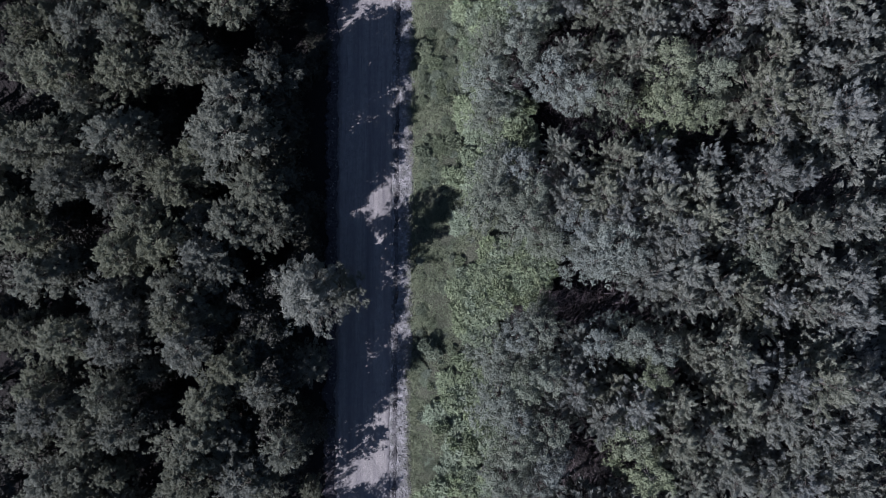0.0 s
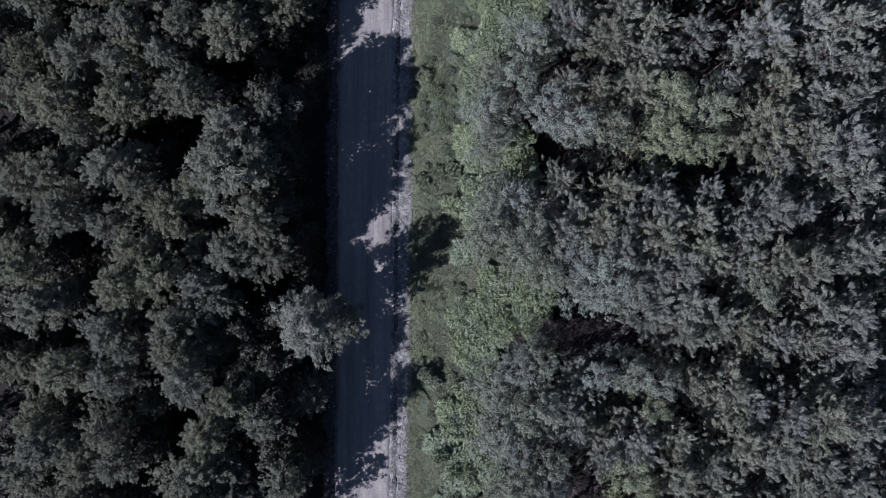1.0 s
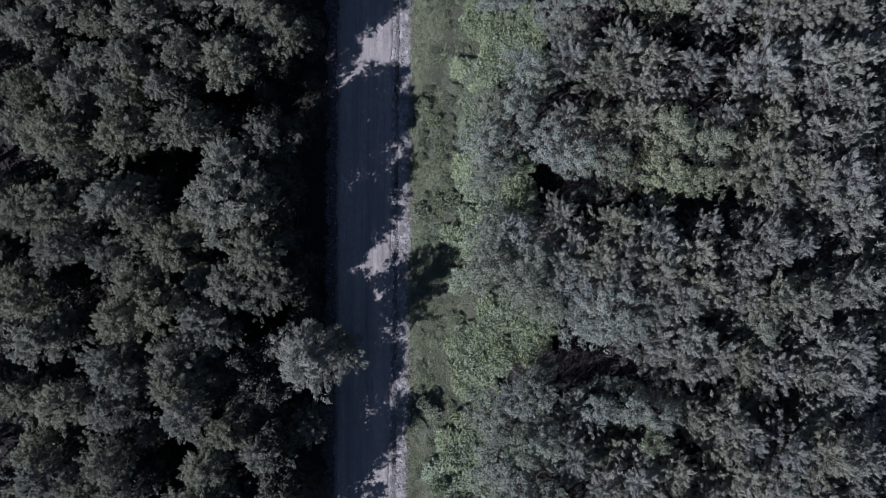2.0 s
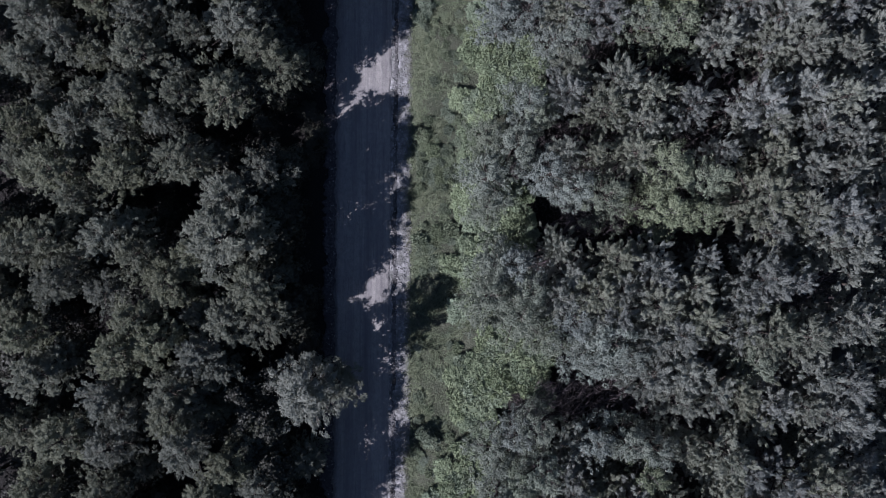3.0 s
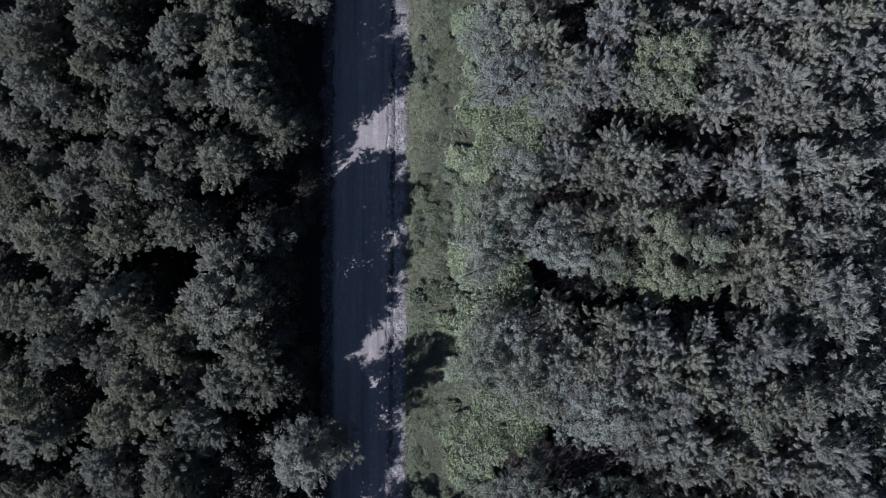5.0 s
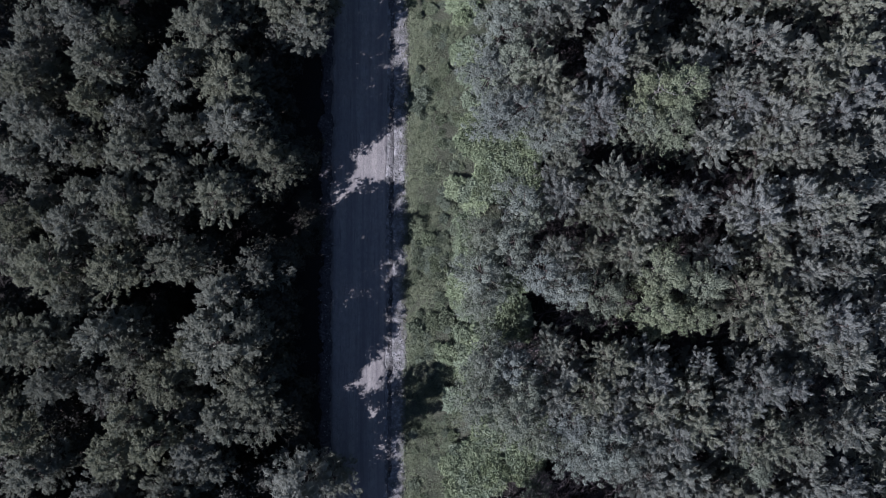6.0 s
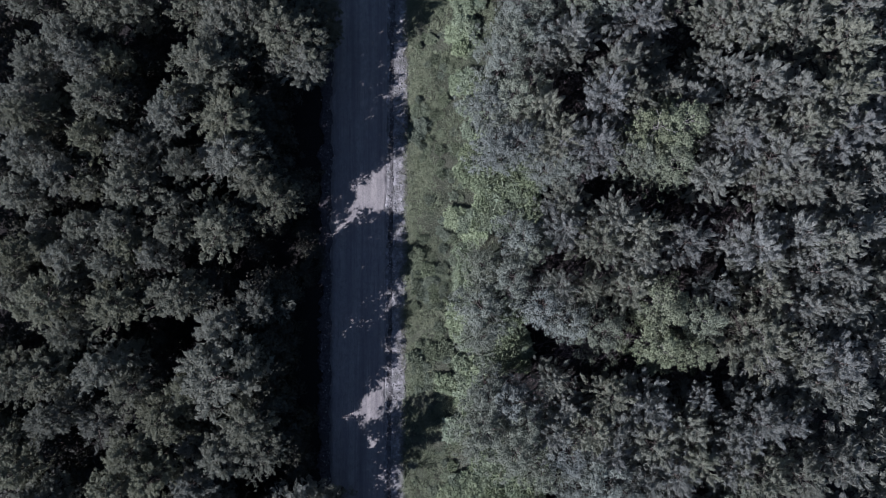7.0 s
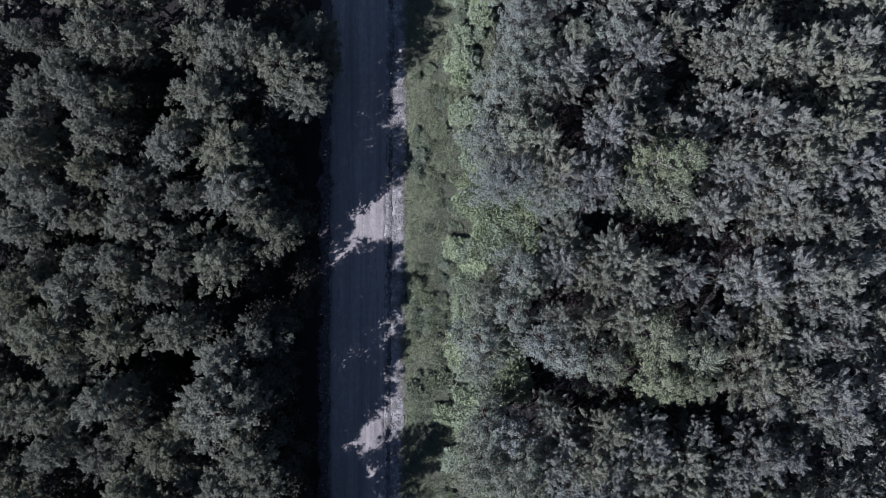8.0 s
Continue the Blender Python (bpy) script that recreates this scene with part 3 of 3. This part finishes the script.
# near-black rows beside the road, added and sized to shape its shade
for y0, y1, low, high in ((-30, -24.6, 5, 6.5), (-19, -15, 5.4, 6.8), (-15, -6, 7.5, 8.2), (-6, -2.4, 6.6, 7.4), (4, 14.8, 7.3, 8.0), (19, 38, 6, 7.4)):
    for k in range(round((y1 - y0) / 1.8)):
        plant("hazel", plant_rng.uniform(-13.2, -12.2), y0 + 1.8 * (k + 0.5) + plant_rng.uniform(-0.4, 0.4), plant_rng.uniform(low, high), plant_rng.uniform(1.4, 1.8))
# single sun-blockers, most added to trim the sunlit patches on the road
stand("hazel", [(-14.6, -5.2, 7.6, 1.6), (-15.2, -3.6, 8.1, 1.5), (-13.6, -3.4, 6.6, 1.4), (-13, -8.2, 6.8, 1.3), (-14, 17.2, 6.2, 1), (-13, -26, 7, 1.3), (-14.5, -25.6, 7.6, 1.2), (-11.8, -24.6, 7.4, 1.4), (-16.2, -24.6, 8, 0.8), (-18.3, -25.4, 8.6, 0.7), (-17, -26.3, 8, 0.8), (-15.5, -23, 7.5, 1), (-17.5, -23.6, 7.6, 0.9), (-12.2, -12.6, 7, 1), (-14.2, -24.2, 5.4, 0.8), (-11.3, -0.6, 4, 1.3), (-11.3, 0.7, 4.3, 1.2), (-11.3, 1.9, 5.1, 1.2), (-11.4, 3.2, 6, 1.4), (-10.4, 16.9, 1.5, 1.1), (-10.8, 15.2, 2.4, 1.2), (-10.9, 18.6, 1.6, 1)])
# extra pines, added to cover or shade sunlit floor and verge
stand("pine", [(-34.8, -6.6, 8.5, 2.3), (-34.6, 4.8, 8.3, 2.3), (-34.4, 9, 8, 2.1), (-34.6, 0.5, 8.2, 2.2), (-13.4, 9.2, 10.9, 1.5), (-31.6, 14.4, 8.2, 1.9), (-31.9, 7.6, 8, 2), (-31.6, 21.4, 8, 2), (-31.7, 27, 8.6, 1.8), (-32, 2.6, 8, 1.9)])
stand("willow", [(5.6, 40.3, 7.8, 1.9), (8.2, 39.2, 8.6, 2.2), (10.7, 40.6, 9.2, 2.2), (6.9, 37.6, 8, 1.8)])
# near-black trees added along the west rim to hide sunlit floor
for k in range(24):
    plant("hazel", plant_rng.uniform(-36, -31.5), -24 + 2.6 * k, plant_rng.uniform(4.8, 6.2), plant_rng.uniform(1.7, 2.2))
fill("pine", -42, -32.5, -30, 38, 44, 8, 10.5)
fill("pine", -32, -10.5, -32, -17.5, 20, 7.5, 10)
fill("pine", -34, -10.5, 35.5, 42, 8, 8, 10)
fill("young_pine", 4, 34, -28, -17.5, 22, 9, 11.5)
fill("young_pine", 6, 34, 35, 42, 12, 9, 12)
fill("young_pine", 29.5, 35, -18, 36, 22, 10, 12.5)
fill("pine", -33.5, -29, -18, 36, 14, 7.5, 9.5)


# ---- fallen wood ----
def fallen_branch(x, y, length, turn, z=0.0):
    rng = random.Random(round(100 * x + y))
    verts, faces = [], []
    pts = [Vector((length * (u - 0.5), rng.uniform(-0.08, 0.08) * length, 0.1 + 0.12 * u)) for u in (0, 0.3, 0.65, 1)]
    tube(pts, (0.07, 0.055, 0.04, 0.015), 6, verts, faces)
    for k in range(5):
        at = pts[1].lerp(pts[3], rng.uniform(0.1, 0.9))
        tube([at, at + Vector((rng.uniform(0.2, 0.5), rng.choice((-1, 1)) * rng.uniform(0.3, 0.7), rng.uniform(0.05, 0.35)))], (0.02, 0.006), 4, verts, faces)
    ob = new("fallen_branch", mesh_of("fallen_branch", verts, faces, FALLEN_WOOD))
    tagged(ob, "fallen grey-brown branch lying on the forest floor", "branch", "fallen branches")
    ob.matrix_basis = pose(x, y, z, 0, 0, turn)
    return ob


for x0, x1, y0, y1, count in ((9, 15, 6.5, 9.5, 14), (9, 16, -6.5, -3.5, 14), (19, 22, 19, 21.5, 10), (12, 18, 26.5, 31, 8), (24, 27, 4, 6.5, 6), (19.5, 21.5, 6, 13, 8), (22, 27, -7.5, -5, 6)):
    for _ in range(count):
        fallen_branch(plant_rng.uniform(x0, x1), plant_rng.uniform(y0, y1), plant_rng.uniform(1.2, 2.8), plant_rng.uniform(10, 70))


tagged(fallen_branch(2.6, -18.7, 3.8, 46, 1.25), "dark dead branch lying over the verge bushes")


def build_litter():
    """Twigs and dead needles strewn over the forest floor."""
    rng = np.random.default_rng(31)
    n = 26000
    base = np.stack([rng.uniform(5, 31, n), rng.uniform(-20, 38, n), rng.uniform(0.02, 0.12, n)], 1)
    way = rng.normal(0, 1, (n, 3)) * np.array((1, 1, 0.25))
    v, f = blades(rng, base, way, rng.normal(0, 0.3, (n, 3)) + np.array((0, 0, 1)), rng.uniform(0.15, 0.5, n), rng.uniform(0.03, 0.08, n))
    tagged(new("litter", mesh_of("litter", v.tolist(), f.tolist(), FALLEN_WOOD)), "dead twigs and leaves on the forest floor", "litter", kind="stuff")


build_litter()


def build_brushwood():
    """Thin bare brush standing in the gaps of the plantation."""
    rng = np.random.default_rng(77)
    n = 36000
    x, y = rng.uniform(5.5, 31, n), rng.uniform(-19, 37, n)
    thick = np.array([noise.noise((a * 0.35, b * 0.35, 11)) for a, b in zip(x, y)])
    keep = (thick > -0.12) & (x > 9.6)
    n = int(keep.sum())
    base = np.stack([x[keep], y[keep], rng.uniform(0.2, 3.2, n) * np.clip(thick[keep] + 0.6, 0.2, 1)], 1)
    way = rng.normal(0, 0.8, (n, 3)) + np.array((0.2, 0.1, 0.5))
    v, f = blades(rng, base, way, rng.normal(0, 0.4, (n, 3)) + np.array((-0.3, -0.2, 0.8)), rng.uniform(0.3, 0.8, n), rng.uniform(0.03, 0.07, n))
    tagged(new("brushwood", mesh_of("brushwood", v.tolist(), f.tolist(), FALLEN_WOOD)), "thin purplish brown brushwood between the plantation trees", "brushwood", kind="stuff")


build_brushwood()


def build_dead_twigs():
    """Dead lower limbs and twigs of the plantation trees, bare towards the open lanes between the rows."""
    rng = np.random.default_rng(78)
    pieces = []
    for x0, x1, y0, y1 in ((9.6, 18, 8.4, 10.4), (18.4, 23.6, 6.4, 9.2), (6.8, 14, -6.2, -3.3), (14, 17.6, -6.6, -3.4), (18, 23.6, -7.2, -5), (28.6, 32, 3, 5.8), (20, 25, 18.6, 20.8), (10.5, 17, 15, 17), (11, 15.5, -19, -15)):
        n = round(48 * (x1 - x0) * (y1 - y0))
        base = np.stack([rng.uniform(x0, x1, n), rng.uniform(y0, y1, n), rng.uniform(1.2, 5.8, n)], 1)
        bare = np.array([noise.noise((p[0] * 0.9, p[1] * 0.9, 21)) for p in base])
        pieces.append(base[bare > -0.15])
    base = np.concatenate(pieces)
    n = len(base)
    way = rng.normal(0, 0.6, (n, 3)) * np.array((1, 1, 0.5)) + np.array((0.8, 0.6, 0.2))
    v, f = blades(rng, base, way, rng.normal(0, 0.4, (n, 3)) + np.array((-0.4, -0.3, 0.7)), rng.uniform(0.35, 1.1, n), rng.uniform(0.03, 0.06, n))
    tagged(new("dead_twigs", mesh_of("dead_twigs", v.tolist(), f.tolist(), FALLEN_WOOD)), "bare purplish brown twigs low down between the plantation rows", "twigs", kind="stuff")


build_dead_twigs()


# ---- bushes and grass ----
def bush_mesh(seed, leaf=BUSH_LEAF):
    """A low thicket: small leaves in uneven lumps, with holes between them, over a flat dome."""
    rng = np.random.default_rng(seed)
    lumps, count = 30, 1500
    a, r = rng.uniform(0, 6.28, lumps), np.sqrt(rng.random(lumps)) * rng.uniform(0.6, 1.05, lumps)
    heart = np.stack([r * np.cos(a), r * np.sin(a), (0.95 - 0.35 * r ** 2) * rng.uniform(0.75, 1.0, lumps)], 1)
    size = rng.uniform(0.14, 0.3, lumps)
    pick = rng.choice(lumps, count, p=size ** 2 / (size ** 2).sum())
    way = unit(rng.normal(size=(count, 3)) + np.array((0, 0, 0.7)))
    base = heart[pick] + way * (rng.uniform(0.5, 1.0, count) * size[pick])[:, None] * np.array((1, 1, 0.45))
    face = way * 0.45 + np.array((-0.3, -0.2, 0.75)) + rng.normal(0, 0.16, (count, 3))
    lie = rng.normal(size=(count, 3)) * np.array((1, 1, 0.4)) + way * 0.4
    v, f = blades(rng, base, lie, face, rng.uniform(0.17, 0.32, count), 0.125)
    return mesh_of("leaves", v.tolist(), f.tolist(), leaf)


def stems_mesh(seed):
    rng = random.Random(seed)
    verts, faces = [], []
    for k in range(7):
        a = rng.uniform(0, 6.28)
        tip = Vector((0.6 * math.cos(a), 0.6 * math.sin(a), rng.uniform(0.5, 0.9)))
        tube([Vector((0, 0, -0.1)), tip * 0.5 + Vector((0, 0, 0.15)), tip], (0.03, 0.02, 0.008), 4, verts, faces)
    return mesh_of("stems", verts, faces, PINE_BARK)


bushes = [(stems_mesh(i), bush_mesh(i)) for i in range(5)]


herbs = [(stems_mesh(i), bush_mesh(40 + i, HERB_LEAF)) for i in range(3)]


def herb_clump(x, y, h, r):
    """Broad-leaved weeds standing out of the verge grass."""
    stems, leaves = herbs[plant_rng.randrange(3)]
    ob = new("herb_clump")
    tagged(ob, "dark green clump of tall weeds in the verge grass", "weeds", "verge weeds")
    part("stems", stems, ob)
    part("leaves", leaves, ob)
    ob.matrix_basis = pose(x, y, 0.2, 0, 0, plant_rng.uniform(0, 360)) @ Matrix.Diagonal((r, r, h, 1))


def bush(x, y, h, r, base=0.35):
    stems, crown = bushes[plant_rng.randrange(len(bushes))]
    ob = new("bush")
    tagged(ob, "low yellow-green leafy bush on the grassy verge", "bush", "verge bushes")
    part("stems", stems, ob)
    part("leaves", crown, ob)
    ob.matrix_basis = pose(x, y, base, 0, 0, plant_rng.uniform(0, 360)) @ Matrix.Diagonal((r, r, h, 1))


def thicket(x0, x1, y0, y1, count, low, high):
    for _ in range(count):
        y = plant_rng.uniform(y0, y1)
        rim = x0 + 1.7 * noise.noise((y * 0.4, 4.0, 1.0)) + 0.8 * noise.noise((y * 1.3, 4.0, 5.0))
        bush(plant_rng.uniform(rim, x1), y, plant_rng.uniform(low, high), plant_rng.uniform(0.6, 1.25))


thicket(3.0, 8.8, -4.8, 0.9, 72, 1.15, 1.4)
thicket(-0.5, 4.2, -22, -10.5, 76, 0.7, 1.4)
thicket(1.4, 3.8, -10, -2, 22, 0.7, 1.2)
thicket(1.6, 3.8, 2, 20, 38, 0.6, 1.3)
thicket(3.0, 8.6, 18.8, 24.2, 60, 1.15, 1.4)
thicket(1.8, 4.2, 23, 42, 32, 0.6, 1.2)
thicket(3.0, 7.2, 7.5, 12.5, 24, 0.9, 1.7)
for x, y, h in ((-1.6, 16.7, 1.0), (-0.7, 15.4, 0.8), (-1.7, 8.0, 0.9), (-0.2, 8.6, 0.8), (0.9, 8.9, 1.0), (-1.2, 27.4, 0.9), (-1.7, 26.4, 0.8), (0.2, -3.2, 0.5), (-1.4, -8.0, 1.3), (-0.9, -8.6, 1.0)):
    herb_clump(x, y, h, 0.75)
# beds of weeds: x and y of their corners, count
for x0, x1, y0, y1, count in ((-1.9, 0.7, 12.2, 16.9, 52), (-1.8, 0.9, 5.2, 9.3, 46), (-1.6, 1.2, -9, -6, 9), (0.2, 2.6, -3, 20, 70), (-1.7, 0.4, 24.5, 29, 14), (0.2, 2.4, 20, 40, 40), (-0.2, 1.8, -21, -9, 30), (-1.9, 1.5, -20, 40, 60)):
    for _ in range(count):
        herb_clump(plant_rng.uniform(x0, x1), plant_rng.uniform(y0, y1), plant_rng.uniform(0.25, 0.65), plant_rng.uniform(0.3, 0.6))


def build_grass():
    """Tufts of grass over the verge."""
    rng = np.random.default_rng(8)
    n = 60000
    x, y = rng.uniform(-2.8, 4.5, n), rng.uniform(-26, 46, n)
    tall = np.array([0.45 + 0.7 * noise.noise((a * 0.55, b * 0.55, 2)) + 0.45 * noise.noise((a * 1.7, b * 1.7, 5)) for a, b in zip(x, y)])
    u = np.clip((x + 2.6) / 8.1, 0, 1)
    z = 0.03 + 0.36 * np.minimum(1, np.sin(math.pi * u) * 1.6)
    keep = rng.random(n) < 0.6 + 0.6 * tall
    base = np.repeat(np.stack([x + 0.008 * y, y, z], 1)[keep], 4, 0)
    base[:, :2] += rng.normal(0, 0.06, (len(base), 2))
    way = rng.normal(0, 0.6, base.shape) * np.array((1, 1, 0.6)) + np.array((0.2, 0.3, 0.3))
    size = np.repeat(0.16 + 0.6 * np.clip(tall[keep], 0, 1) ** 1.5, 4) * rng.uniform(0.6, 1.3, len(base))
    face = rng.normal(0, 0.2, base.shape) + np.array((-0.2, -0.12, 1))
    v, f = blades(rng, base, way, face, size * 1.2, 0.04)
    tagged(new("grass", mesh_of("grass", v.tolist(), f.tolist(), GRASS_BLADE)), "uneven tufts of green verge grass", "grass", kind="stuff")


build_grass()


def build_dry_tufts():
    """Dry pale tufts scattered over the gravel shoulder and the verge's rim."""
    rng = np.random.default_rng(19)
    y = rng.uniform(-26, 46, 2600)
    x = -2.75 + rng.normal(0, 0.22, len(y)) + 0.008 * y
    size = np.array([0.5 + 0.6 * noise.noise((b * 0.8, 3.0, a * 0.5)) for a, b in zip(x, y)])
    y, x, size = y[size > 0.35], x[size > 0.35], size[size > 0.35]
    base = np.repeat(np.stack([x, y, np.full(len(x), 0.06)], 1), 7, 0) + rng.normal(0, 0.07, (7 * len(x), 3)) * np.array((1, 1, 0))
    way = rng.normal(0, 0.7, base.shape) + np.array((0, 0, 0.7))
    face = rng.normal(0, 0.4, base.shape) + np.array((-0.2, -0.1, 0.8))
    v, f = blades(rng, base, way, face, np.repeat(size, 7) * rng.uniform(0.15, 0.35, len(base)), 0.035)
    tagged(new("dry_grass", mesh_of("dry_grass", v.tolist(), f.tolist(), DRY_BLADE)), "dry pale grass tufts along the gravel shoulder", "grass", kind="stuff")


build_dry_tufts()


def build_gravel():
    """Loose stones and clods on the shoulder and along the road's rim."""
    rng = np.random.default_rng(53)
    n = 3600
    y = rng.uniform(-26, 46, n)
    x = np.where(rng.random(n) < 0.8, rng.uniform(-4.3, -2.5, n), -9.0 + rng.normal(0, 0.4, n)) + 0.008 * y
    size = 0.025 + 0.075 * rng.random(n) ** 2
    corner = np.array(((1, 0, 0), (0, 1, 0), (-1, 0, 0), (0, -1, 0), (0, 0, 0.8), (0, 0, -0.6)))
    turn = rng.uniform(0, 6.28, n)
    v = corner[None] * size[:, None, None] * rng.uniform(0.6, 1.3, (n, 6, 1))
    c, s = np.cos(turn)[:, None], np.sin(turn)[:, None]
    v = np.stack([v[:, :, 0] * c - v[:, :, 1] * s, v[:, :, 0] * s + v[:, :, 1] * c, v[:, :, 2]], 2)
    v += np.stack([x, y, np.full(n, 0.085) + size * 0.3], 1)[:, None]
    sides = np.array([(i, (i + 1) % 4, 4) for i in range(4)] + [((i + 1) % 4, i, 5) for i in range(4)])
    f = (sides[None] + 6 * np.arange(n)[:, None, None]).reshape(-1, 3)
    tagged(new("gravel", mesh_of("gravel", v.reshape(-1, 3).tolist(), f.tolist(), STONE)), "loose grey stones on the road's shoulder", "gravel", kind="stuff")


build_gravel()
